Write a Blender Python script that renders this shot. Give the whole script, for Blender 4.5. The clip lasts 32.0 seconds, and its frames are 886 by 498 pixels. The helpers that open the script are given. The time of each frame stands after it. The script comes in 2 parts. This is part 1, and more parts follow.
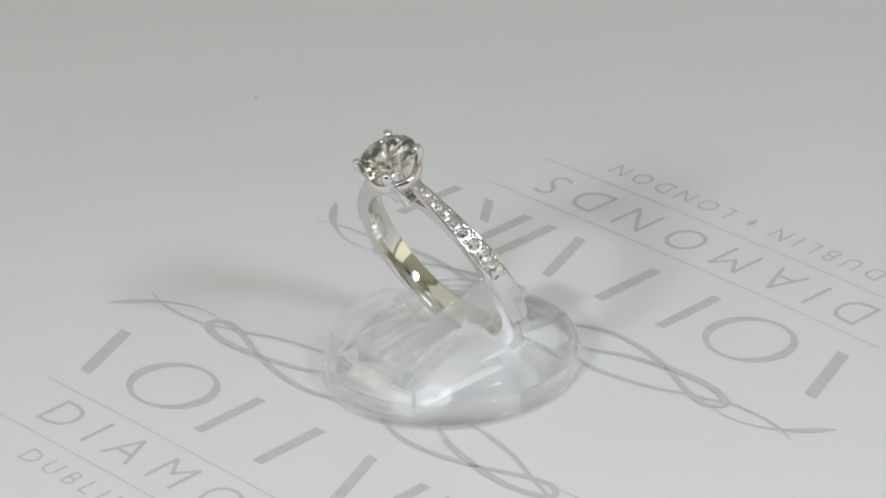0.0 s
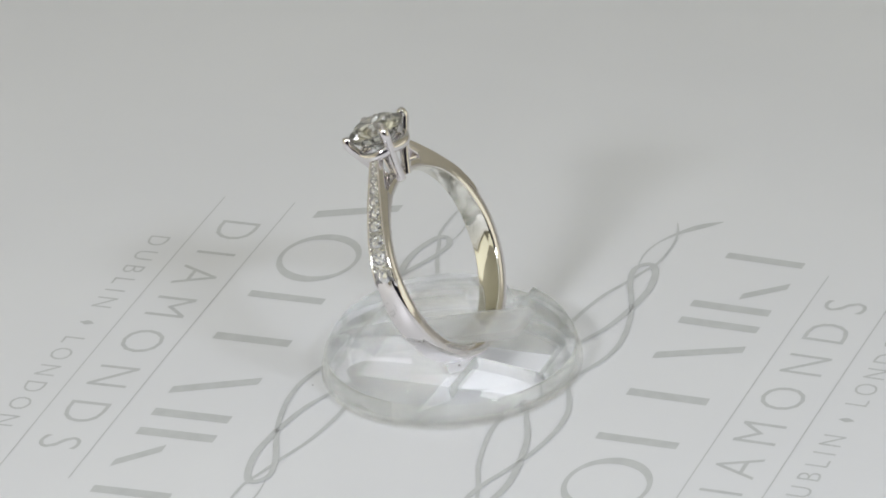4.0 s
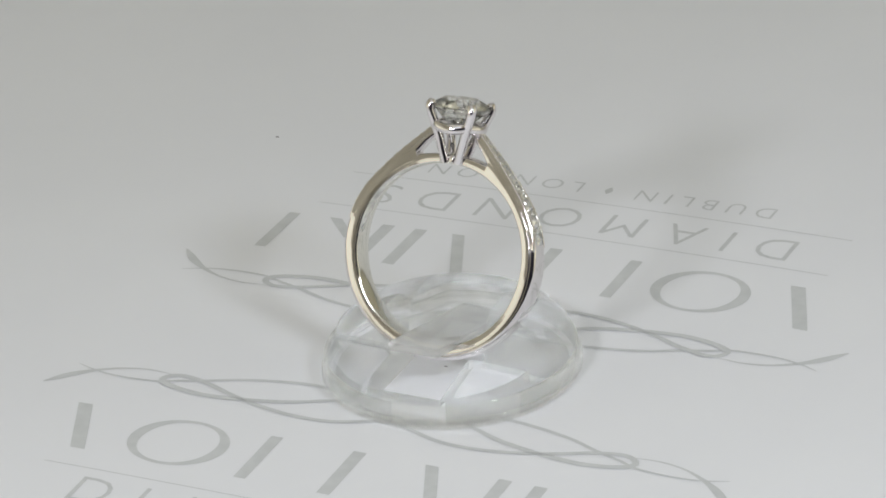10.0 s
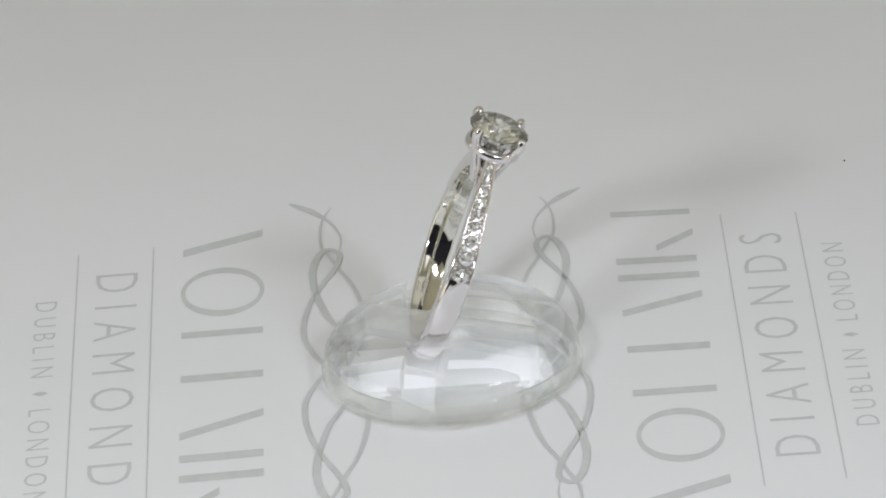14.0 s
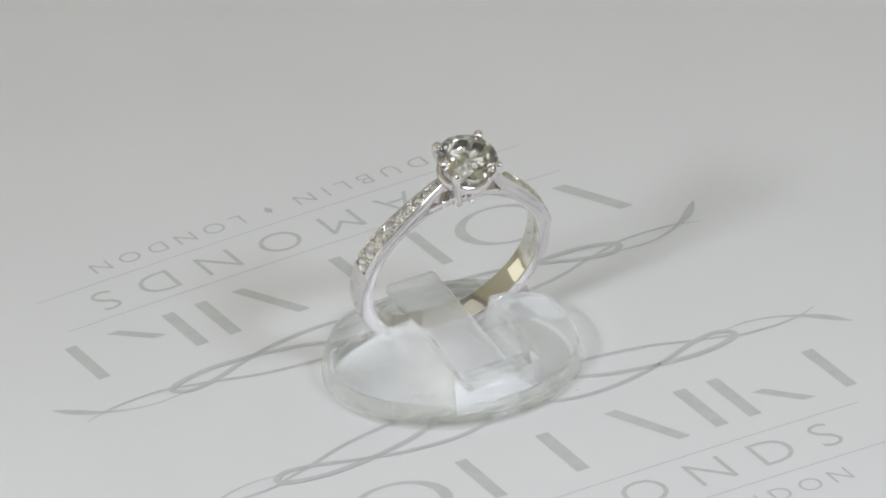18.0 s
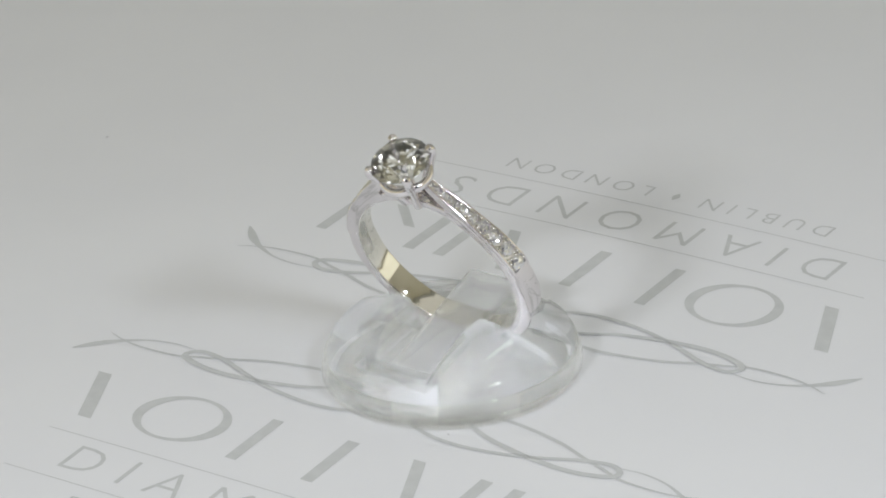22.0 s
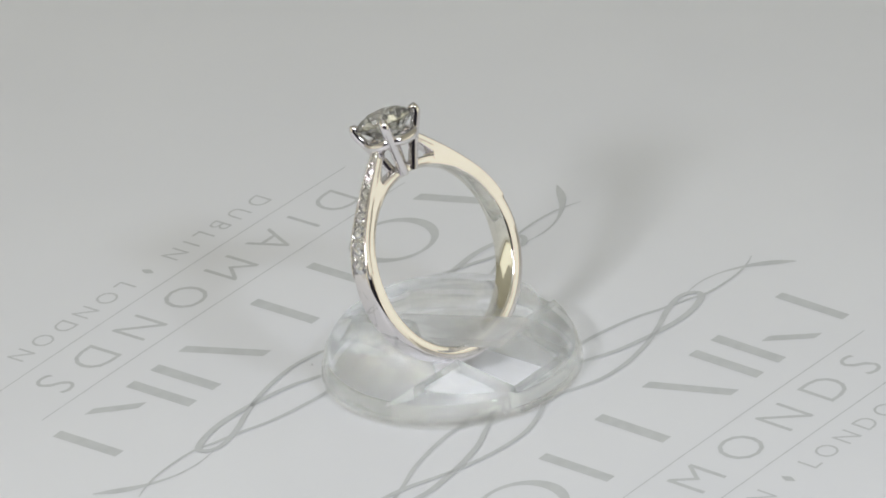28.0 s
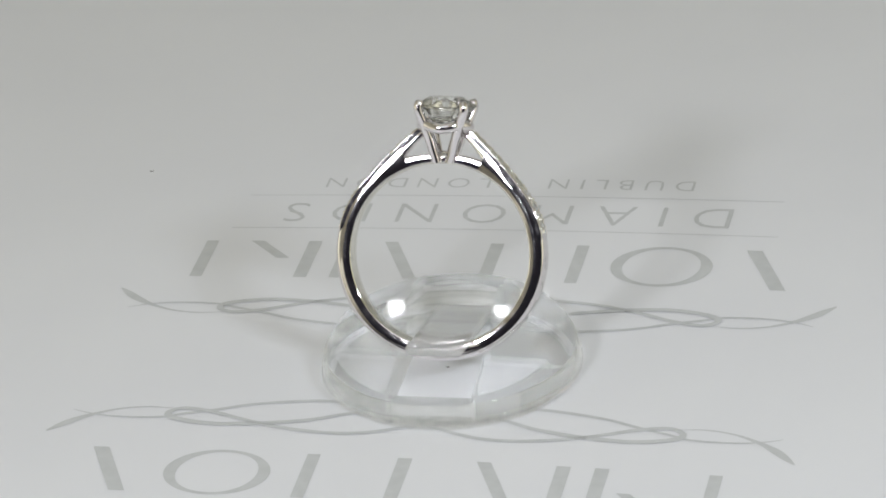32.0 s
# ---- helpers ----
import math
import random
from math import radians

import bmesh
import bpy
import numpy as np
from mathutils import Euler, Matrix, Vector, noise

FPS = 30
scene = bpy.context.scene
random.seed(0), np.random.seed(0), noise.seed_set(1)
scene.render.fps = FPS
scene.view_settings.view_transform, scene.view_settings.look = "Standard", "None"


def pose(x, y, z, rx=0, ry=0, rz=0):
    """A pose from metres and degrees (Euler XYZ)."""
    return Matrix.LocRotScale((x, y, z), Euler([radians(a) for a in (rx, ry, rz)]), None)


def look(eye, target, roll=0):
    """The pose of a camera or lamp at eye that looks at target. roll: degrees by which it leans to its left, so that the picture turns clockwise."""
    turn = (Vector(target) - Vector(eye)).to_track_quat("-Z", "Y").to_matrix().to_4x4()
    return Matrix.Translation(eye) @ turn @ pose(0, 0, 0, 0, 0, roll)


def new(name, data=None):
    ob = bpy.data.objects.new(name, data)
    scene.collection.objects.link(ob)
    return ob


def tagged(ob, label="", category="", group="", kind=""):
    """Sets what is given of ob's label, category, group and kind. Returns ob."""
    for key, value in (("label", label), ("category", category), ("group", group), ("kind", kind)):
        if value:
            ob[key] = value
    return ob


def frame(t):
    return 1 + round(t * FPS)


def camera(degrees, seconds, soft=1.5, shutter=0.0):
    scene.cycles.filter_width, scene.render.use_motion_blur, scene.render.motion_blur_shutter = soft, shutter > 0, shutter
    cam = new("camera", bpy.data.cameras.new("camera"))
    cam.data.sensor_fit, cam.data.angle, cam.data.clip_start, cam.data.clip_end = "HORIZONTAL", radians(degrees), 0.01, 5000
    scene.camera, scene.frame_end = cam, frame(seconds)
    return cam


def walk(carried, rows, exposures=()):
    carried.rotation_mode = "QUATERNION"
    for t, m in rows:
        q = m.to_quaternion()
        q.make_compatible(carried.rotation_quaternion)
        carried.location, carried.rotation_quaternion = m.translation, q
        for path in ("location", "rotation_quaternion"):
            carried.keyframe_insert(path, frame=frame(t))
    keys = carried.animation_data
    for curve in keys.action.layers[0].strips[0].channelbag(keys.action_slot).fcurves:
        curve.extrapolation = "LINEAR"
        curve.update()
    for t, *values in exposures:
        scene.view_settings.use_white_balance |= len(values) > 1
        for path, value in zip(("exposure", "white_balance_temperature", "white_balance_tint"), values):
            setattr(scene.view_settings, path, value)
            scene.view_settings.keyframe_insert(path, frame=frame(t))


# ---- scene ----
MM = 0.001

# ---- camera: a long close-up lens on a fixed stand, leaning a little ----
cam = camera(9.033, 32.0, 1.85)
VIEW = look((0.0, -0.455563, 0.250723), (-0.00007, 0.005025, 0.009355), -4.343)
walk(cam, [(0.0, VIEW), (32.0, VIEW)], [(0.0, 0.0), (32.0, 0.0)])

# ---- light: a dim room and two studio lamps in front of the table ----
world = bpy.data.worlds.new("room_light")
scene.world = world
world.use_nodes = True
world.node_tree.nodes["Background"].inputs[0].default_value = (0.9, 0.95, 1.0, 1)
world.node_tree.nodes["Background"].inputs[1].default_value = 0.25


def area_lamp(name, eye, target, wide, high, watts, colour):
    data = bpy.data.lights.new(name, "AREA")
    data.shape, data.size, data.size_y, data.energy, data.color = "RECTANGLE", wide, high, watts, colour
    ob = new(name, data)
    ob.matrix_basis = look(eye, target)
    return ob


area_lamp("studio_lamp_warm", (-0.186, -0.28, 0.20), (0, 0.0, 0.0), 0.080, 0.034, 0.68, (0.955, 0.97, 1.035))
area_lamp("studio_lamp_cool", (0.176, -0.211, 0.217), (0, 0.0, 0.0), 0.084, 0.032, 0.388, (0.88, 0.93, 1.045))
area_lamp("softbox_lamp", (-0.05, -0.31, 0.375), (0, 0.0, 0.0), 0.24, 0.22, 0.14, (0.88, 0.935, 1.045))
# overhead fill panel, added to lighten the stones, and the tent's lit side cloths
area_lamp("overhead_fill_lamp", (0.0, -0.10, 0.88), (0, -0.10, 0.0), 0.80, 0.70, 0.58, (0.985, 0.945, 0.88))
for side in (-1, 1):
    area_lamp("side_cloth_lamp", (side * 0.49, -0.17, 0.09), (0, -0.17, 0.09), 0.66, 0.16, 0.215, (0.985, 0.965, 0.80))


# ---- materials ----
def material(name):
    m = bpy.data.materials.new(name)
    m.use_nodes = True
    nodes = m.node_tree.nodes
    return m, nodes, m.node_tree.links, nodes["Principled BSDF"]


def grain(nodes, links, scale, detail=4.0):
    tc = nodes.new("ShaderNodeTexCoord")
    nz = nodes.new("ShaderNodeTexNoise")
    nz.inputs["Scale"].default_value, nz.inputs["Detail"].default_value = scale, detail
    links.new(tc.outputs["Object"], nz.inputs["Vector"])
    return nz


def ramp(nodes, links, src, a, b, lo=0.3, hi=0.7):
    r = nodes.new("ShaderNodeValToRGB")
    r.color_ramp.elements[0].position, r.color_ramp.elements[1].position = lo, hi
    r.color_ramp.elements[0].color, r.color_ramp.elements[1].color = (*a, 1), (*b, 1)
    links.new(src, r.inputs[0])
    return r


def bump(nodes, links, src, bsdf, strength, distance):
    b = nodes.new("ShaderNodeBump")
    b.inputs["Strength"].default_value, b.inputs["Distance"].default_value = strength, distance
    links.new(src, b.inputs["Height"])
    links.new(b.outputs[0], bsdf.inputs["Normal"])


def plain(name, a, b, rough, scale=60.0, metal=0.0, relief=0.0, depth=0.00002):
    m, nodes, links, p = material(name)
    nz = grain(nodes, links, scale)
    links.new(ramp(nodes, links, nz.outputs["Fac"], a, b).outputs[0], p.inputs["Base Color"])
    p.inputs["Roughness"].default_value, p.inputs["Metallic"].default_value = rough, metal
    if relief:
        fine = grain(nodes, links, scale * 14)
        bump(nodes, links, fine.outputs["Fac"], p, relief, depth)
    return m


PAPER = plain("coated_paper", (0.765, 0.775, 0.785), (0.79, 0.80, 0.805), 0.42, 35.0, 0.0, 0.25, 0.00001)
INK = plain("grey_ink", (0.545, 0.56, 0.55), (0.60, 0.615, 0.605), 0.5, 700.0)
SPECK = plain("dust", (0.10, 0.09, 0.09), (0.16, 0.15, 0.14), 0.8, 900.0)
TABLE = plain("white_table_laminate", (0.62, 0.61, 0.59), (0.68, 0.67, 0.65), 0.5, 20.0, 0.0, 0.1)
TENT = plain("white_fabric", (0.83, 0.845, 0.84), (0.87, 0.885, 0.88), 0.85, 12.0, 0.0, 0.3)
CREAM_CLOTH = plain("cream_fabric", (0.90, 0.86, 0.69), (0.93, 0.89, 0.74), 0.85, 12.0, 0.0, 0.3)
DARK = plain("dark_wall_paint", (0.06, 0.052, 0.078), (0.09, 0.08, 0.115), 0.7, 6.0, 0.0, 0.2)


def white_gold():
    m, nodes, links, p = material("polished_white_gold")
    nz = grain(nodes, links, 300.0)
    plated = ramp(nodes, links, nz.outputs["Fac"], (0.76, 0.73, 0.735), (0.81, 0.78, 0.785))
    cream_inner = ramp(nodes, links, nz.outputs["Fac"], (0.77, 0.755, 0.695), (0.81, 0.795, 0.735))
    # the cream reflection inside the band is put into its colour
    tc, flat, far, inside, mix = (nodes.new(k) for k in ("ShaderNodeTexCoord", "ShaderNodeVectorMath", "ShaderNodeVectorMath", "ShaderNodeMath", "ShaderNodeMix"))
    flat.operation, far.operation, inside.operation, mix.data_type = "MULTIPLY", "LENGTH", "LESS_THAN", "RGBA"
    flat.inputs[1].default_value, inside.inputs[1].default_value = (1, 0, 1), 0.0085
    links.new(tc.outputs["Object"], flat.inputs[0])
    links.new(flat.outputs[0], far.inputs[0])
    links.new(far.outputs["Value"], inside.inputs[0])
    links.new(inside.outputs[0], mix.inputs[0])
    links.new(plated.outputs[0], mix.inputs[6])
    links.new(cream_inner.outputs[0], mix.inputs[7])
    links.new(mix.outputs[2], p.inputs["Base Color"])
    p.inputs["Metallic"].default_value = 1.0
    bump(nodes, links, grain(nodes, links, 420.0, 2.0).outputs["Fac"], p, 0.5, 0.00004)
    scratch = grain(nodes, links, 1500.0, 2.0)
    links.new(ramp(nodes, links, scratch.outputs["Fac"], (0.035, 0.035, 0.035), (0.09, 0.09, 0.09)).outputs[0], p.inputs["Roughness"])
    return m


def clear(name, colour, ior, rough, share, milk=0.0, mirror_share=0.0):
    """Clear solid: glass with a share of light that passes straight."""
    m = bpy.data.materials.new(name)
    m.use_nodes = True
    nodes, links = m.node_tree.nodes, m.node_tree.links
    nodes.remove(nodes["Principled BSDF"])
    glass = nodes.new("ShaderNodeBsdfGlass")
    glass.inputs["Color"].default_value = (*colour, 1)
    glass.inputs["IOR"].default_value, glass.inputs["Roughness"].default_value = ior, rough
    out = nodes["Material Output"]
    thin, mix = nodes.new("ShaderNodeBsdfTransparent"), nodes.new("ShaderNodeMixShader")
    thin.inputs["Color"].default_value = (*colour, 1)
    mix.inputs[0].default_value = share
    links.new(glass.outputs[0], mix.inputs[1])
    links.new(thin.outputs[0], mix.inputs[2])
    last = mix
    if milk:
        # matt share: saw cuts on the acrylic, painted brightness on rim and small stones
        matt, through_light, both, last = (nodes.new(k) for k in ("ShaderNodeBsdfDiffuse", "ShaderNodeBsdfTranslucent", "ShaderNodeMixShader", "ShaderNodeMixShader"))
        for n in (matt, through_light):
            n.inputs["Color"].default_value = (0.93, 0.94, 0.94, 1)
        both.inputs[0].default_value, last.inputs[0].default_value = 0.5, milk
        links.new(matt.outputs[0], both.inputs[1])
        links.new(through_light.outputs[0], both.inputs[2])
        links.new(mix.outputs[0], last.inputs[1])
        links.new(both.outputs[0], last.inputs[2])
    # mirror facets laid over the small stones in place of their sparkle
    if mirror_share:
        sheen, coat = nodes.new("ShaderNodeBsdfGlossy"), nodes.new("ShaderNodeMixShader")
        sheen.inputs["Color"].default_value = (0.97, 0.97, 0.97, 1)
        sheen.inputs["Roughness"].default_value, coat.inputs[0].default_value = max(rough, 0.015), mirror_share
        links.new(last.outputs[0], coat.inputs[1])
        links.new(sheen.outputs[0], coat.inputs[2])
        last = coat
    links.new(last.outputs[0], out.inputs[0])
    return m


GOLD = white_gold()
SATIN = plain("satin_white_gold", (0.86, 0.85, 0.84), (0.90, 0.89, 0.88), 0.3, 900.0, 1.0, 0.2)
ACRYLIC = clear("clear_acrylic", (0.966, 0.969, 0.966), 1.49, 0.0, 0.42)
# paler tint and matt share put the foot's bright edge into the material
RIM = clear("brightened_rim_acrylic", (1.0, 1.0, 0.985), 1.49, 0.0, 0.5, 0.04)
FROSTED = clear("saw_cut_acrylic", (0.998, 1.0, 0.997), 1.49, 0.05, 0.4, 0.05)
CLIP = clear("matt_acrylic", (1.0, 1.0, 0.995), 1.49, 0.03, 0.3, 0.22)
DIAMOND = clear("diamond", (0.998, 1.0, 0.987), 2.42, 0.0, 0.02)
# matt and mirror shares put the small stones' sparkle into their surface
MELEE = clear("small_diamond", (1.0, 1.0, 0.998), 2.42, 0.0, 0.04, 0.45, 0.55)


# ---- mesh helpers ----
def part(name, bm, mat, parent=None, label="", smooth=False):
    me = bpy.data.meshes.new(name)
    bmesh.ops.recalc_face_normals(bm, faces=bm.faces)
    if smooth:
        for f in bm.faces:
            f.smooth = True
    bm.to_mesh(me)
    bm.free()
    if smooth:
        me.set_sharp_from_angle(angle=radians(42))
    me.materials.append(mat)
    ob = new(name, me)
    if parent:
        ob.parent = parent
    if label:
        ob["label"] = label
    return ob


def box(name, lo, hi, mat, parent=None):
    bm = bmesh.new()
    bmesh.ops.create_cube(bm, size=1)
    for v in bm.verts:
        v.co = [lo[i] + (v.co[i] + 0.5) * (hi[i] - lo[i]) for i in range(3)]
    return part(name, bm, mat, parent)


def smooth_line(pts, steps=10):
    """Catmull-Rom through tuples of any length."""
    pts = [np.array(p, float) for p in pts]
    pts = [2 * pts[0] - pts[1], *pts, 2 * pts[-1] - pts[-2]]
    out = []
    for a, b, c, d in zip(pts, pts[1:], pts[2:], pts[3:]):
        for k in range(steps):
            u = k / steps
            out.append(0.5 * (2 * b + (c - a) * u + (2 * a - 5 * b + 4 * c - d) * u * u + (3 * b - a - 3 * c + d) * u ** 3))
    out.append(pts[-2])
    return out


# ---- structure: table, light tent with an open, dark front ----
TABLE_Z = -0.0106
tagged(box("table", (-0.47, -0.60, TABLE_Z - 0.03), (0.47, 0.47, TABLE_Z), TABLE), "white laminate table top under the card", "table", kind="structure")
for nm, lo, hi, mat, lb in (
    ("wall_left", (-0.52, -0.62, -0.20), (-0.50, 0.52, 0.90), CREAM_CLOTH, "cream fabric side of a light tent"),
    ("wall_right", (0.50, -0.62, -0.20), (0.52, 0.52, 0.90), CREAM_CLOTH, "cream fabric side of a light tent"),
    ("wall_back", (-0.50, 0.50, -0.20), (0.50, 0.52, 0.90), TENT, "white fabric back of a light tent"),
    ("wall_front", (-1.6, -1.22, -0.20), (1.6, -1.20, 1.9), DARK, "dark wall of the unlit room"),
    # unseen cloth over the opening, added as a reflector for the stones
    ("wall_front_valance", (-0.52, -0.64, 0.46), (0.52, -0.62, 0.92), CREAM_CLOTH, "unseen cream cloth over the front opening, added as a reflector"),
    ("ceiling", (-0.52, -0.62, 0.90), (0.52, 0.52, 0.92), TENT, "white fabric top of a light tent"),
    ("floor", (-1.6, -1.20, -0.24), (1.6, 0.6, -0.20), DARK, "dark floor of the unlit room"),
):
    tagged(box(nm, lo, hi, mat), lb, nm.split("_")[0], kind="structure")


# ---- the printed sheet, bowed a little as paper is ----
def bow(x, y):
    u, v = abs(-0.7614 * x + 0.6483 * y), abs(-0.6483 * x - 0.7614 * y)
    a = u * u if u < 0.06 else 0.0036 + 0.12 * (u - 0.06)
    return -0.577 * a - 0.032 * v * v


def drape(bm, lift):
    for v in bm.verts:
        v.co.z += bow(v.co.x, v.co.y) + lift


def sheet_of_paper():
    bm = bmesh.new()
    nx, ny, hx, hy = 66, 48, 0.1485, 0.105
    grid = [[bm.verts.new((-hx + 2 * hx * i / nx, -hy + 2 * hy * j / ny, 0)) for i in range(nx + 1)] for j in range(ny + 1)]
    for j in range(ny):
        for i in range(nx):
            bm.faces.new((grid[j][i], grid[j][i + 1], grid[j + 1][i + 1], grid[j + 1][i]))
    drape(bm, 0.0)
    ret = bmesh.ops.extrude_face_region(bm, geom=bm.faces[:])
    for g in ret["geom"]:
        if isinstance(g, bmesh.types.BMVert):
            g.co.z -= 0.00012
    sheet = part("paper_sheet", bm, PAPER, smooth=True)
    return tagged(sheet, "white coated paper sheet with two grey printed logos, slowly turning", "paper sheet")


SHEET = sheet_of_paper()
LIFT = 0.00003


def place_a(x, y):
    return x * MM, y * MM


def place_b(x, y):
    return (-1.09 - x) * MM, (-1.34 - y) * MM


def printed(name, polys, place, lift=LIFT):
    """Flat ink: strips of quads given as lists of (left, right) point pairs in mm."""
    bm = bmesh.new()
    for strip in polys:
        rows = [[bm.verts.new((*place(*p), 0)) for p in pair] for pair in strip]
        for a, b in zip(rows, rows[1:]):
            bm.faces.new((a[0], a[1], b[1], b[0]))
    drape(bm, lift)
    for f in bm.faces:
        f.normal_update()
        if f.normal.z < 0:
            f.normal_flip()
    me = bpy.data.meshes.new(name)
    bm.to_mesh(me)
    bm.free()
    me.materials.append(INK)
    ob = new(name, me)
    ob.parent = SHEET
    return ob


def ribbon(pts):
    """A strip along (x, y, width) in mm."""
    line, out = smooth_line(pts, 8), []
    for k, p in enumerate(line):
        q = line[min(k + 1, len(line) - 1)] - line[max(k - 1, 0)]
        n = np.array((-q[1], q[0])) / max(1e-9, math.hypot(q[0], q[1])) * max(p[2], 0.03) / 2
        out.append(((p[0] + n[0], p[1] + n[1]), (p[0] - n[0], p[1] - n[1])))
    return out


def bar(x0, y0, x1, y1, w, n=6):
    """A plain bar between two points, cut level at its ends, w wide along x (or along y for a level bar)."""
    out = []
    for k in range(n + 1):
        x, y = x0 + (x1 - x0) * k / n, y0 + (y1 - y0) * k / n
        out.append(((x, y - w / 2), (x, y + w / 2)) if y0 == y1 else ((x - w / 2, y), (x + w / 2, y)))
    return out


STRANDS = [
    [(-34.6, -15.0, 0.15), (-33.6, -13.9, 0.75), (-32.6, -12.9, 0.85), (-31.0, -11.7, 0.5), (-28.6, -10.5, 0.25), (-26.0, -10.0, 0.2), (-23.4, -10.2, 0.08)],
    [(-33.0, -10.9, 0.08), (-31.0, -11.6, 0.2), (-28.4, -12.0, 0.25), (-24.7, -11.9, 0.3), (-22.3, -11.1, 0.35), (-19.5, -10.2, 0.4), (-16.6, -9.1, 0.4), (-12.8, -8.3, 0.45), (-9.4, -8.0, 0.5), (-5.0, -8.6, 0.5), (0.0, -9.9, 0.5), (3.5, -11.3, 0.4)],
    [(-2.0, -8.6, 0.3), (-7.2, -10.2, 0.45), (-10.3, -11.5, 0.55), (-13.9, -12.35, 0.6), (-16.5, -12.7, 0.65), (-19.2, -12.85, 0.65), (-21.9, -12.45, 0.65), (-23.7, -11.7, 0.7), (-23.8, -10.8, 0.6), (-22.4, -10.15, 0.55), (-19.6, -10.75, 0.55), (-16.5, -12.0, 0.5), (-13.0, -13.1, 0.5), (-9.0, -13.75, 0.5), (-5.5, -13.6, 0.5), (-2.0, -12.4, 0.45), (2.5, -10.3, 0.3)],
]


def printed_word(text, x0, x1, top, bottom, place, offset):
    """A word in the built-in font, spaced to fill x0..x1 at its height."""
    def mesh_of(space):
        cu = bpy.data.curves.new("printed_word", "FONT")
        cu.body, cu.size, cu.space_character, cu.offset, cu.resolution_u = text, 1.0, space, offset, 3
        ob = new("printed_word", cu)
        bpy.context.view_layer.update()
        me = bpy.data.meshes.new_from_object(ob.evaluated_get(bpy.context.evaluated_depsgraph_get()))
        bpy.data.objects.remove(ob)
        bpy.data.curves.remove(cu)
        co = np.array([v.co[:2] for v in me.vertices])
        return me, co.min(0), co.max(0)

    want = (x1 - x0) / (top - bottom)
    space = 1.3
    for _ in range(5):
        (m1, a1, b1), (m2, a2, b2) = mesh_of(space), mesh_of(space + 0.1)
        r1, r2 = ((b[0] - a[0]) / (b[1] - a[1]) for a, b in ((a1, b1), (a2, b2)))
        bpy.data.meshes.remove(m1), bpy.data.meshes.remove(m2)
        space += (want - r1) / max(1e-6, r2 - r1) * 0.1
    me, a, b = mesh_of(space)
    for v in me.vertices:
        x = x0 + (v.co.x - a[0]) / (b[0] - a[0]) * (x1 - x0)
        y = bottom + (v.co.y - a[1]) / (b[1] - a[1]) * (top - bottom)
        px, py = place(x, y)
        v.co = (px, py, bow(px, py) + LIFT)
    me.materials.clear()
    me.materials.append(INK)
    me.name = "printed_word"
    ob = new("printed_word", me)
    ob.parent = SHEET
    ob["label"] = "grey printed word " + text
    return ob


def logo(place):
    c = -0.55
    for k, s in enumerate(STRANDS):
        for side in (-1, 1):
            printed("printed_flourish", [ribbon([(c - side * p[0] * -1 if side < 0 else c + p[0], p[1], p[2]) for p in s])] if side > 0 else
                    [ribbon([(c - p[0], p[1], p[2]) for p in s])], place, LIFT + 0.000012 * (k * 2 + (side > 0)))
    top, low = -17.6, -25.3
    # the name as plain shapes: bars and one oval, no letters
    printed("printed_bar", [bar(-29.2, top, -25.9, low, 1.5)], place)
    oval = []
    for k in range(49):
        a = math.tau * k / 48
        w = 0.75 + 0.45 * math.cos(a + 0.25) ** 2
        oval.append(((-17.5 + 4.9 * math.cos(a), -21.45 + 4.0 * math.sin(a)), (-17.5 + (4.9 - w) * math.cos(a), -21.45 + (4.0 - 0.55 * w) * math.sin(a))))
    printed("printed_oval", [oval], place)
    for x0, x1, w in ((-9.3, -9.3, 1.2), (-0.9, -0.9, 1.3), (6.3, 9.6, 1.3), (13.6, 13.6, 1.3), (17.1, 17.1, 1.3), (19.6, 22.9, 1.3), (27.4, 27.4, 1.2)):
        printed("printed_bar", [bar(x0, top if x0 != 19.6 else -21.6, x1, low, w)], place)
    for y, x0, x1 in ((-28.2, -27.7, 26.2), (-35.5, -27.3, 26.0)):
        printed("printed_line", [bar(x0, y, x1, y, 0.12, 24)], place)
    printed_word("DIAMONDS", -22.7, 21.6, -29.6, -33.7, place, -0.012)
    printed_word("DUBLIN", -18.1, -3.6, -37.3, -39.4, place, -0.01)
    printed_word("LONDON", 2.3, 18.8, -37.3, -39.4, place, -0.01)
    printed("printed_dot", [[((-0.55 - w, -38.4 + h), (-0.55 + w, -38.4 + h)) for w, h in ((0.02, -0.75), (0.3, -0.3), (0.42, 0.0), (0.3, 0.3), (0.02, 0.75))]], place)


logo(place_a)
logo(place_b)


# ---- dust on the sheet ----
for x, y, r in ((-38.7, 40.0, 0.22), (60.7, -26.9, 0.16), (-7.0, 11.15, 0.1), (-0.28, -0.81, 0.2)):
    dust = bmesh.new()
    bmesh.ops.create_icosphere(dust, subdivisions=1, radius=r * 0.65 * MM)
    for v in dust.verts:
        v.co = (v.co.x * 1.7 + x * MM, v.co.y * 0.8 + y * MM, v.co.z * 0.25)
    drape(dust, LIFT)
    part("dust_speck", dust, SPECK, SHEET, "tiny dark speck of dust")


# ---- the clear stand ----
RING_C = Vector((-0.31, 0.58, 11.38))   # centre of the ring, in mm on the turning sheet
LEAN = 22.7
RING_POSE = Matrix.Translation(RING_C * MM) @ pose(0, 0, 0, 0, 0, -2.0) @ pose(0, 0, 0, -LEAN, 0, 0)


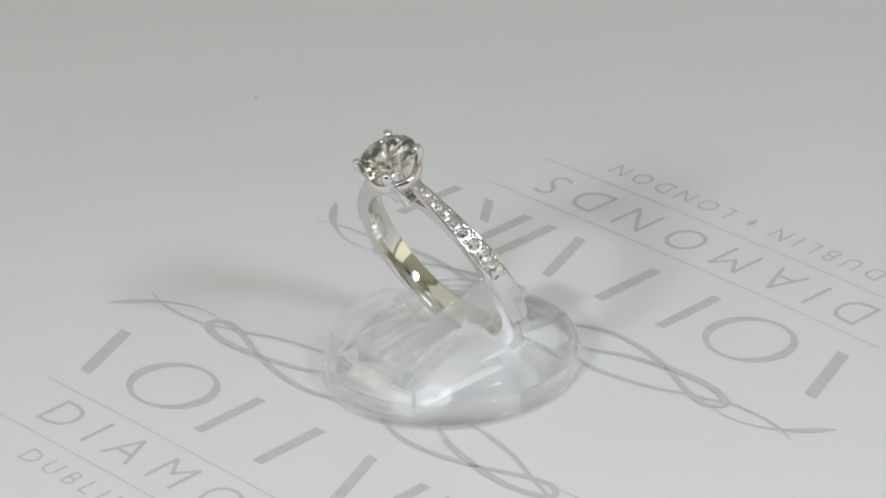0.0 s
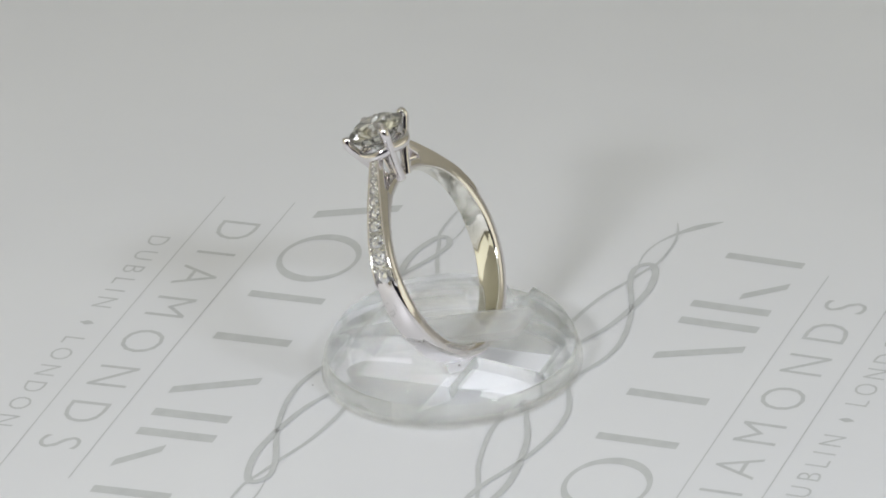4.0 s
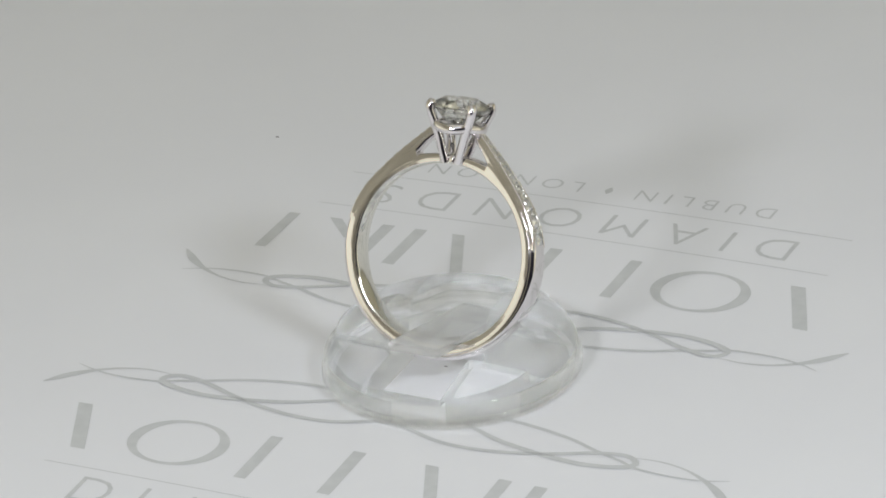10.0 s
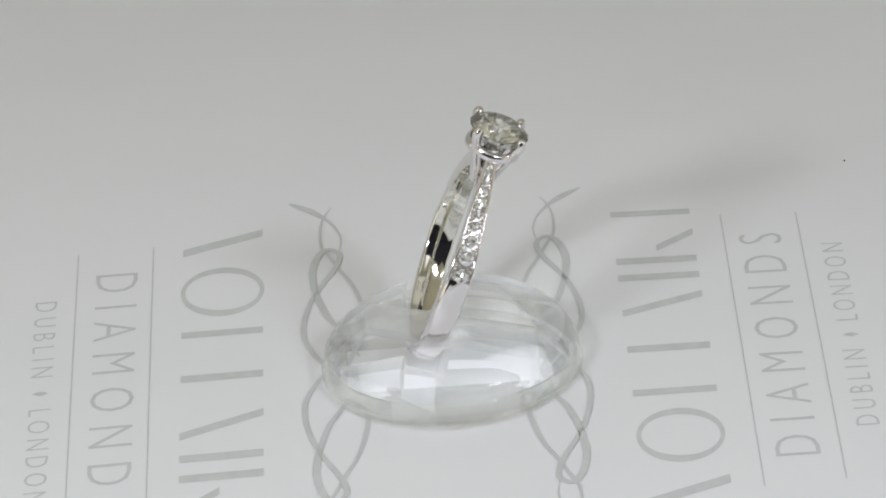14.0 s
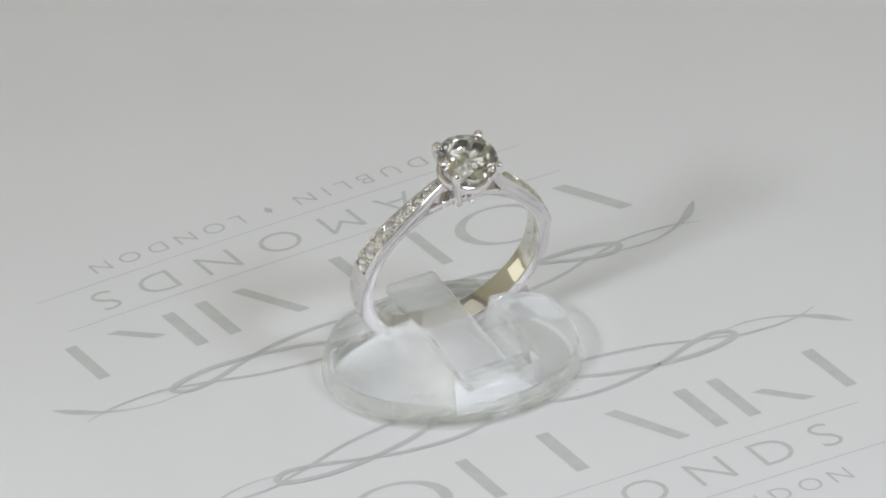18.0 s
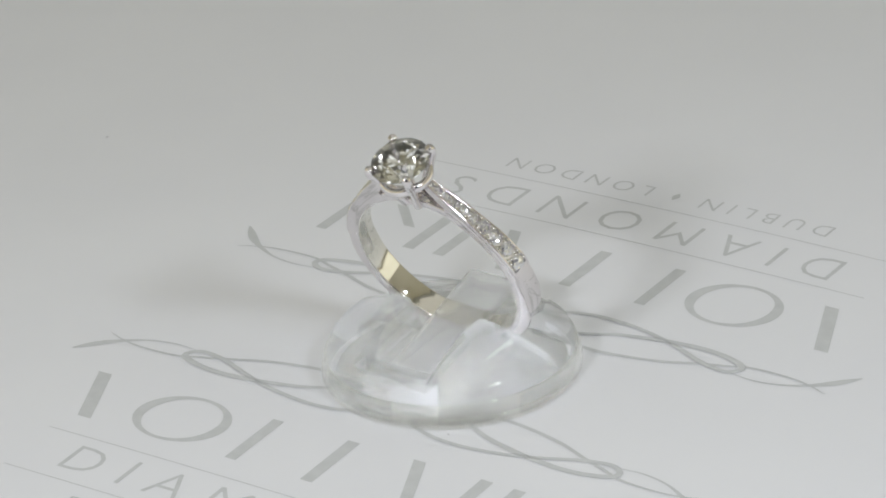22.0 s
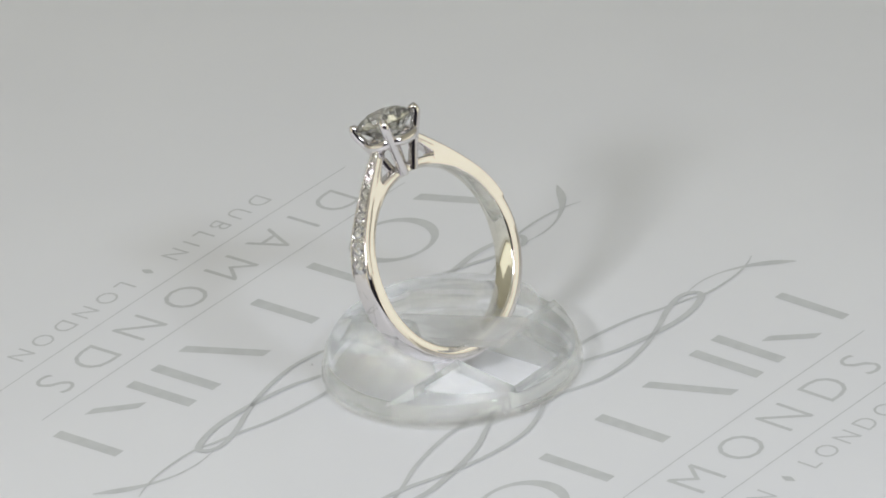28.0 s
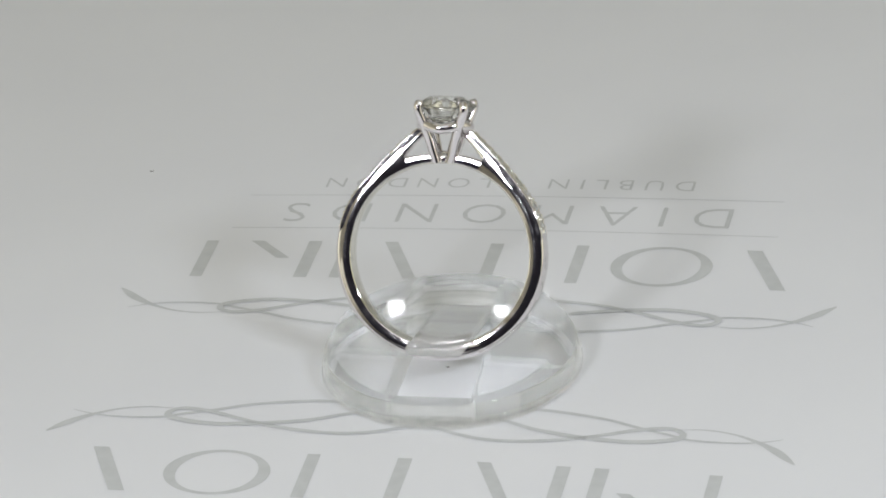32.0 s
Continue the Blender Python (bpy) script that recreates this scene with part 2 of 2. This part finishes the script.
def solid(lo, hi, m=Matrix(), mats=(), frosted=()):
    """A block to cut with; its faces whose way is in frosted leave a saw-cut surface."""
    bm = bmesh.new()
    bmesh.ops.create_cube(bm, size=1)
    bmesh.ops.recalc_face_normals(bm, faces=bm.faces)
    for f in bm.faces:
        f.normal_update()
        f.material_index = int(any(f.normal.dot(Vector(w)) > 0.9 for w in frosted))
    for v in bm.verts:
        v.co = m @ Vector([(lo[i] + (v.co[i] + 0.5) * (hi[i] - lo[i])) * MM for i in range(3)])
    me = bpy.data.meshes.new("cutter")
    bm.to_mesh(me)
    bm.free()
    for k in mats:
        me.materials.append(k)
    return new("cutter", me)


def revolve(profile, n=96):
    bm = bmesh.new()
    rings = [[bm.verts.new((r * MM * math.cos(math.tau * k / n), r * MM * math.sin(math.tau * k / n), z * MM)) for k in range(n)] for r, z in profile]
    for a, b in zip(rings, rings[1:]):
        for k in range(n):
            bm.faces.new((a[k], a[(k + 1) % n], b[(k + 1) % n], b[k]))
    bm.faces.new(rings[0][::-1])
    bm.faces.new(rings[-1])
    return bm


def display_stand():
    stand = tagged(new("ring_stand"), "clear acrylic domed ring stand with a slot and clip tongue", "ring stand")
    prof = [(10.7, 0.05), (11.0, -0.06), (11.3, -0.1), (11.5, -0.1), (11.54, 0.3), (11.54, 1.5), (11.5, 1.9)]
    prof += [tuple(p) for p in smooth_line([(11.46, 2.4), (11.3, 3.02), (10.92, 3.62), (10.25, 4.22), (9.25, 4.78), (8.0, 5.3), (6.8, 5.77), (6.1, 6.08), (5.5, 6.22), (4.4, 6.28)], 4)]
    both = (ACRYLIC, FROSTED)
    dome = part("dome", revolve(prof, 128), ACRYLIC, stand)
    cutters = [
        # the slanted slot of the ring, the channel of the tongue, its low lip and its higher rim
        solid((-14, -1.35, -9.95), (14, 1.9, 4), RING_POSE, both, ((0, 1, 0),)),
        solid((-4.0, -9.7, -2), (4.0, 8.0, 14), Matrix(), both, ((1, 0, 0), (-1, 0, 0))),
        solid((-4.0, -13, 2.1), (4.0, -9.0, 14), Matrix(), both),
        solid((-4.0, 6.5, 3.9), (4.0, 13, 14), Matrix(), both),
        # the two lower lobes before the slot
        solid((-14, -13, 4.15), (14, -2.0, 14), pose(0, 0, 0, 7.6, 0, 0), both),
    ]
    for o in cutters:
        mod = dome.modifiers.new("cut", "BOOLEAN")
        mod.operation, mod.object, mod.solver, mod.material_mode = "DIFFERENCE", o, "EXACT", "TRANSFER"
    edge = dome.modifiers.new("edge", "BEVEL")
    edge.width, edge.segments, edge.limit_method, edge.angle_limit = 0.22 * MM, 3, "ANGLE", radians(30)
    bpy.context.view_layer.update()
    me = bpy.data.meshes.new_from_object(dome.evaluated_get(bpy.context.evaluated_depsgraph_get()))
    dome.modifiers.clear()
    old, dome.data = dome.data, me
    bpy.data.meshes.remove(old)
    for o in cutters:
        bpy.data.objects.remove(o)
    me.name = "dome"
    me.polygons.foreach_set("use_smooth", [True] * len(me.polygons))
    me.set_sharp_from_angle(angle=radians(24))

    # the flange round the foot, and an added sleeve on it to cast shade
    bm, n = bmesh.new(), 128
    sec = [(11.6, -0.12), (12.0, -0.12), (12.12, 0.05), (12.14, 0.2), (12.12, 0.75), (12.04, 0.9), (11.86, 0.98), (11.82, 1.5), (11.79, 2.0), (11.72, 2.2), (11.62, 2.26)]
    rings = [[bm.verts.new((r * MM * math.cos(math.tau * k / n), r * MM * math.sin(math.tau * k / n), z * MM)) for r, z in sec] for k in range(n)]
    for k in range(n):
        a, b = rings[k], rings[(k + 1) % n]
        for q in range(len(sec)):
            bm.faces.new((a[q], a[(q + 1) % len(sec)], b[(q + 1) % len(sec)], b[q]))
    part("flange", bm, RIM, stand, smooth=True).data.set_sharp_from_angle(angle=radians(40))

    # the tongue that holds the ring, rounded at its tip
    bm = bmesh.new()
    m = pose(0, 0, 4.1 * MM, -14.0, 0, 0)
    outline = [(-2.6, 8.15), (2.6, 8.15), (2.6, -7.5), (2.45, -7.75), (2.2, -7.85), (-2.2, -7.85), (-2.45, -7.75), (-2.6, -7.5)]
    low, high = ([bm.verts.new(m @ Vector((x * MM, y * MM, z * MM))) for x, y in outline] for z in (-0.8, -0.004))
    bm.faces.new(low[::-1])
    bm.faces.new(high)
    for k in range(len(outline)):
        q = (k + 1) % len(outline)
        bm.faces.new((low[k], low[q], high[q], high[k]))
    bmesh.ops.bevel(bm, geom=bm.edges[:], offset=0.12 * MM, segments=2, affect="EDGES")
    part("clip_tongue", bm, CLIP, stand, "matt saw-cut acrylic tongue")
    return stand


STAND = display_stand()
# dome shadow off, as a pane's; the added sleeve and matt tongue cast shade
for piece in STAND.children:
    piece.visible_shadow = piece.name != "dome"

# ---- the ring; its own space is the ring's plane x, z, with the head at the top ----
RING = tagged(new("diamond_ring"), "polished white gold solitaire diamond ring with pave shoulders", "ring")
RI, RO = 8.39, 9.82


def section(w, h, rc, crown=0.0, rt=0.0, swell=0.0, side=0.0):
    """Rounded rectangle, w across and h high from its foot, as (across, up) points; rt rounds and crown domes its top, swell its foot, side its flanks."""
    pts = []
    low, top = min(rc, w * 0.45, h * 0.45), min(rt or rc, w * 0.45, h * 0.5)
    for sx, r, cy, a0 in ((1, top, h - top, 0), (-1, top, h - top, 90), (-1, low, low, 180), (1, low, low, 270)):
        pts += [(sx * (w / 2 - r) + r * math.cos(math.radians(a0 + a)), cy + r * math.sin(math.radians(a0 + a))) for a in (0, 3, 22, 45, 68, 87, 90)]
        if a0 == 0:
            pts += [((0.5 - k / 6) * (w - 2 * r), h + crown * (1 - (1 - k / 3) ** 2)) for k in range(1, 6)]
        if side and a0 in (90, 270):
            flank = [(side * (1 - (1 - k / 3) ** 2), low + k / 6 * (h - top - low)) for k in range(1, 6)]
            pts += [(sx * (w / 2 + d), y) for d, y in (flank if a0 == 270 else flank[::-1])]
        if a0 == 180:
            pts += [((k / 6 - 0.5) * (w - 2 * r), -swell * (1 - (1 - k / 3) ** 2)) for k in range(1, 6)]
    return pts


def sweep(stations, rc=0.2, crown=0.0, rt=0.0, swell=0.0, side=0.0):
    """Closed solid through stations (inner point, outer point, width, offset across), of rounded section."""
    bm, rings = bmesh.new(), []
    for pin, pout, w, off in stations:
        pin, pout = np.array(pin, float), np.array(pout, float)
        h = float(np.linalg.norm(pout - pin))
        up = (pout - pin) / h
        rings.append([bm.verts.new(((pin[0] + up[0] * q) * MM, (off + c) * MM, (pin[1] + up[1] * q) * MM)) for c, q in section(w, h, rc, crown, rt, swell, side)])
    n = len(rings[0])
    for a, b in zip(rings, rings[1:]):
        for k in range(n):
            bm.faces.new((a[k], a[(k + 1) % n], b[(k + 1) % n], b[k]))
    bm.faces.new(rings[0][::-1])
    bm.faces.new(rings[-1])
    return bm


def polar(r, beta):
    return r * math.sin(math.radians(beta)), r * math.cos(math.radians(beta))


def outer(beta):
    """Outer outline: a circle below, a straight rising shoulder above 50 degrees."""
    b = abs(beta)
    if b >= 50:
        return polar(RO, beta)
    d = polar(1, b)
    p0, p1 = polar(RO, 50), (2.3, 11.75)
    e = (p1[0] - p0[0], p1[1] - p0[1])
    t = (p0[0] * e[1] - p0[1] * e[0]) / (d[0] * e[1] - d[1] * e[0])
    t += 0.16 * math.sin(math.pi * min(1.0, max(0.0, (b - 11) / 39)))
    return math.copysign(t * d[0], beta), t * d[1]


def band_width(beta):
    b = abs(beta)
    return 2.47 if b > 95 else 0.82 + 1.65 * max(0.0, (b - 11) / 84) ** 0.6


DEEP, PAVE_END = 0.33, 77


def way_out(beta):
    """The way outwards at an angle on the right half."""
    return np.array(polar(1, beta)) if beta >= 50 else np.array((0.733, 0.680))


def floor_of(beta):
    """The outline, sunk where the pave channel runs."""
    o = np.array(outer(beta))
    if abs(beta) >= PAVE_END:
        return o
    n = way_out(abs(beta)) * DEEP
    return o - (math.copysign(n[0], beta), n[1])


part("shank", sweep([(polar(RI, b if b <= 180 else b - 360), outer(b if b <= 180 else b - 360), band_width(b if b <= 180 else b - 360), 0.0)
                     for b in np.linspace(PAVE_END - 1, 361 - PAVE_END, 110)], 0.2, 0.06, 0.45, 0.12, 0.05), GOLD, RING, smooth=True)
ARM = {}
for side in (-1, 1):
    ARM[side] = part("pave_arm", sweep([(polar(RI + 0.004, side * b), floor_of(side * min(b, PAVE_END - 0.01)), band_width(b) - 0.008, 0.0) for b in np.linspace(23, PAVE_END + 1, 32)], 0.2, 0.0, 0.08, 0.12, 0.05), GOLD, RING, smooth=True)
for side in (-1, 1):
    st = []
    for k in range(13):
        b = 33 - 22.5 * k / 12
        o, n = np.array(outer(b)), way_out(b)
        th = 1.48 - 0.53 * min(1, k / 8)
        p, q = o - n * th, o - n * DEEP
        st.append(((side * p[0], p[1]), (side * q[0], q[1]), band_width(b) - 0.03, 0.0))
    part("shoulder", sweep(st, 0.15, 0.0, 0.0, 0.0, 0.04), GOLD, RING, smooth=True)
    for ys in (-1, 1):
        st = []
        for b in np.linspace(PAVE_END + 7, 10.5, 44):
            o, n = np.array(outer(b)), way_out(b)
            fade = max(0.0, (b - PAVE_END) / 7)
            p, q = o - n * (DEEP + 0.2), o - n * 0.3 * fade
            st.append(((side * p[0], p[1]), (side * q[0], q[1]), 0.28, ys * (band_width(b) / 2 - 0.136 - 0.2 * fade)))
        part("channel_wall", sweep(st, 0.07, 0.0, 0.125), GOLD, ARM[side], smooth=True)
part("bridge", sweep([(polar(RI + 0.01, b), polar(RI + 0.75 + 0.35 * abs(b) / 30, b), band_width(max(abs(b), 21)) - 0.016, 0.0) for b in np.linspace(-34, 34, 25)], 0.16, 0.0, 0.16, 0.115, 0.03), GOLD, RING, smooth=True)


# a bright strip added under the small stones, to lighten them from below
for side in (-1, 1):
    st = []
    for b in np.linspace(PAVE_END - 1, 12, 40):
        o, n = np.array(outer(b)), way_out(b)
        p, q = o - n * (DEEP + 0.1), o - n * (DEEP - 0.05)
        st.append(((side * p[0], p[1]), (side * q[0], q[1]), band_width(b) - 0.5, 0.0))
    part("pave_reflector", sweep(st, 0.04), SATIN, ARM[side], "bright satin strip added under the small stones to lighten them")


# ---- head: four claws, gallery rail, the round brilliant ----
def rod(pts, n=12):
    """A round bar along (x, y, z, radius) in mm, with rounded ends."""
    line = smooth_line(pts, 6)
    bm, rings = bmesh.new(), []
    for k, p in enumerate(line):
        d = Vector((line[min(k + 1, len(line) - 1)] - line[max(k - 1, 0)])[:3]).normalized()
        x = d.orthogonal().normalized()
        y = d.cross(x)
        rings.append([bm.verts.new((Vector(p[:3]) + (x * math.cos(math.tau * j / n) + y * math.sin(math.tau * j / n)) * p[3]) * MM) for j in range(n)])
    for a, b in zip(rings, rings[1:]):
        off = min(range(n), key=lambda o: (a[0].co - b[o].co).length)
        for j in range(n):
            bm.faces.new((a[j], a[(j + 1) % n], b[(j + 1 + off) % n], b[(j + off) % n]))
        b[:] = b[off:] + b[:off]
    bm.faces.new(rings[0][::-1])
    bm.faces.new(rings[-1])
    return bm


for sx in (-1, 1):
    for sy in (-1, 1):
        part("claw", rod([(sx * 0.62, sy * 0.62, 8.5, 0.46), (sx * 1.18, sy * 1.13, 10.5, 0.45), (sx * 1.77, sy * 1.72, 12.3, 0.45), (sx * 2.08, sy * 2.03, 13.2, 0.43),
                          (sx * 2.12, sy * 2.07, 13.6, 0.44), (sx * 2.03, sy * 1.98, 13.9, 0.44), (sx * 1.95, sy * 1.9, 14.08, 0.33), (sx * 1.92, sy * 1.87, 14.17, 0.08)]), GOLD, RING, smooth=True)
for a in range(4):
    pts = []
    for k in range(7):
        t = math.radians(45 + 90 * a + 90 * k / 6)
        sag = 0.2 * math.sin(math.pi * k / 6)
        pts.append((2.3 * math.cos(t), 2.26 * math.sin(t), 11.95 - sag, 0.37))
    rail = rod(pts)
    for v in rail.verts:
        v.co.z = (11.88 + (v.co.z / MM - 11.88) * 1.4) * MM
    part("gallery_rail", rail, GOLD, RING, smooth=True)
part("head_base", rod([(0, 0, 8.55, 0.85), (0, 0, 9.1, 0.8), (0, 0, 9.5, 0.35)]), GOLD, RING, smooth=True)


def brilliant(r, depth=1.0):
    """A round brilliant of radius r: table, crown, girdle and pavilion facets; the girdle lies at z = 0."""
    bm = bmesh.new()

    def rim(n, rad, z, turn=0.0):
        return [bm.verts.new((rad * math.cos(math.tau * (k + turn) / n), rad * math.sin(math.tau * (k + turn) / n), z)) for k in range(n)]

    table, star = rim(8, 0.56 * r, 0.30 * r), rim(8, 0.79 * r, 0.185 * r, 0.5)
    g1, g0 = rim(16, r, 0.02 * r), rim(16, r, -0.02 * r)
    low = rim(8, 0.28 * r, -0.66 * r * depth, 0.5)
    culet = bm.verts.new((0, 0, -0.87 * r * depth))
    bm.faces.new(table)
    for k in range(8):
        k1, k2 = (k + 1) % 8, 2 * k
        bm.faces.new((table[k], table[k1], star[k]))
        bm.faces.new((table[k], star[k], g1[k2], star[k - 1]))
        bm.faces.new((star[k], g1[k2], g1[k2 + 1]))
        bm.faces.new((star[k], g1[k2 + 1], g1[(k2 + 2) % 16]))
        bm.faces.new((low[k], g0[k2 + 1], g0[k2]))
        bm.faces.new((low[k], g0[(k2 + 2) % 16], g0[k2 + 1]))
        bm.faces.new((low[k - 1], g0[k2], low[k], culet))
    for k in range(16):
        bm.faces.new((g1[k], g1[(k + 1) % 16], g0[(k + 1) % 16], g0[k]))
    return bm


stone = part("centre_diamond", brilliant(2.8 * MM), DIAMOND, RING, "round brilliant-cut diamond, faintly warm")
stone.matrix_basis = pose(0, 0, 13.62 * MM, 0, 0, 11)

# ---- pave shoulders ----
def melee(r):
    """A small round stone: a many-faceted crown, no two alike, and a shallow pavilion."""
    bm, rings = bmesh.new(), []
    for n, rad, z, turn, jit in ((12, 1.0, 0.0, 0.0, 0.0), (12, 0.72, 0.2, 0.5, 0.1), (12, 0.4, 0.26, 0.0, 0.12), (12, 0.55, -0.28, 0.5, 0.04)):
        rings.append([bm.verts.new(r * Vector((rad * math.cos(math.tau * (k + turn) / n), rad * math.sin(math.tau * (k + turn) / n), z + random.uniform(-jit, jit)))) for k in range(n)])
    top, low = bm.verts.new((0, 0, 0.27 * r)), bm.verts.new((0, 0, -0.5 * r))
    for a, b, half in ((0, 1, 0), (1, 2, 1), (0, 3, 0)):
        a, b = rings[a], rings[b]
        for k in range(12):
            bm.faces.new((a[k], a[(k + 1) % 12], b[(k + half) % 12]))
            bm.faces.new((b[(k + half) % 12], a[(k + 1) % 12], b[(k + 1 + half) % 12]))
    for ring, tip in ((rings[2], top), (rings[3], low)):
        for k in range(12):
            bm.faces.new((ring[k], ring[(k + 1) % 12], tip))
    return bm


PAVE = []
for _ in range(4):
    pave = part("pave_diamond", melee(1.0 * MM), MELEE, RING)
    PAVE.append(pave.data)
    bpy.data.objects.remove(pave)
bead_bm = bmesh.new()
bmesh.ops.create_icosphere(bead_bm, subdivisions=2, radius=0.185 * MM)
bead = part("pave_bead", bead_bm, GOLD, RING, smooth=True)
BEAD = bead.data
bpy.data.objects.remove(bead)
for side in (-1, 1):
    b = PAVE_END - 3.9
    while b > 12.5:
        w = band_width(b)
        r = (w - 0.5) / 2
        step = math.degrees((2 * r + 0.05) / (RO if b > 50 else 10.9))
        o = np.array(outer(b)) - way_out(b) * 0.1
        ang = b if b >= 50 else 47.1
        ob = new("pave_diamond", random.choice(PAVE))
        ob.parent = ARM[side]
        tilt = pose(0, 0, 0, random.uniform(-9, 9), random.uniform(-9, 9), random.uniform(0, 45))
        ob.matrix_basis = pose(side * o[0] * MM, 0, o[1] * MM, 0, side * ang, 0) @ tilt @ Matrix.Scale(r * 0.86, 4)
        for da, ys, k in ((-0.37, -0.84, 1.0), (-0.37, 0.84, 1.0), (-0.62, -0.84, 1.0), (-0.62, 0.84, 1.0), (-0.5, -0.42, 0.8), (-0.5, 0.42, 0.8), (0.02, -0.98, 0.7), (0.02, 0.98, 0.7)):
            o2 = np.array(outer(b + step * da)) - way_out(b) * 0.03
            bd = new("pave_bead", BEAD)
            bd.parent = ARM[side]
            bd.matrix_basis = pose(side * o2[0] * MM, ys * r * MM, o2[1] * MM, 0, side * ang, 0) @ Matrix.Scale(k * (0.6 + 0.5 * r), 4)
        b -= step


def motions():
    """The sheet turns slowly clockwise as seen from above and carries the stand and the ring."""
    turn = [(t, -6.98 - 15.7135 * (t - 8.7)) for t in range(33)]
    walk(SHEET, [(t, pose(0, 0, 0, 0, 0, a)) for t, a in turn])
    # the stand's middle lies a little off the middle of the sheet
    walk(STAND, [(t, pose(0, -0.0004, 0, 0, 0, a)) for t, a in turn])
    walk(RING, [(t, pose(0, -0.0004, 0, 0, 0, a) @ RING_POSE) for t, a in turn])


motions()
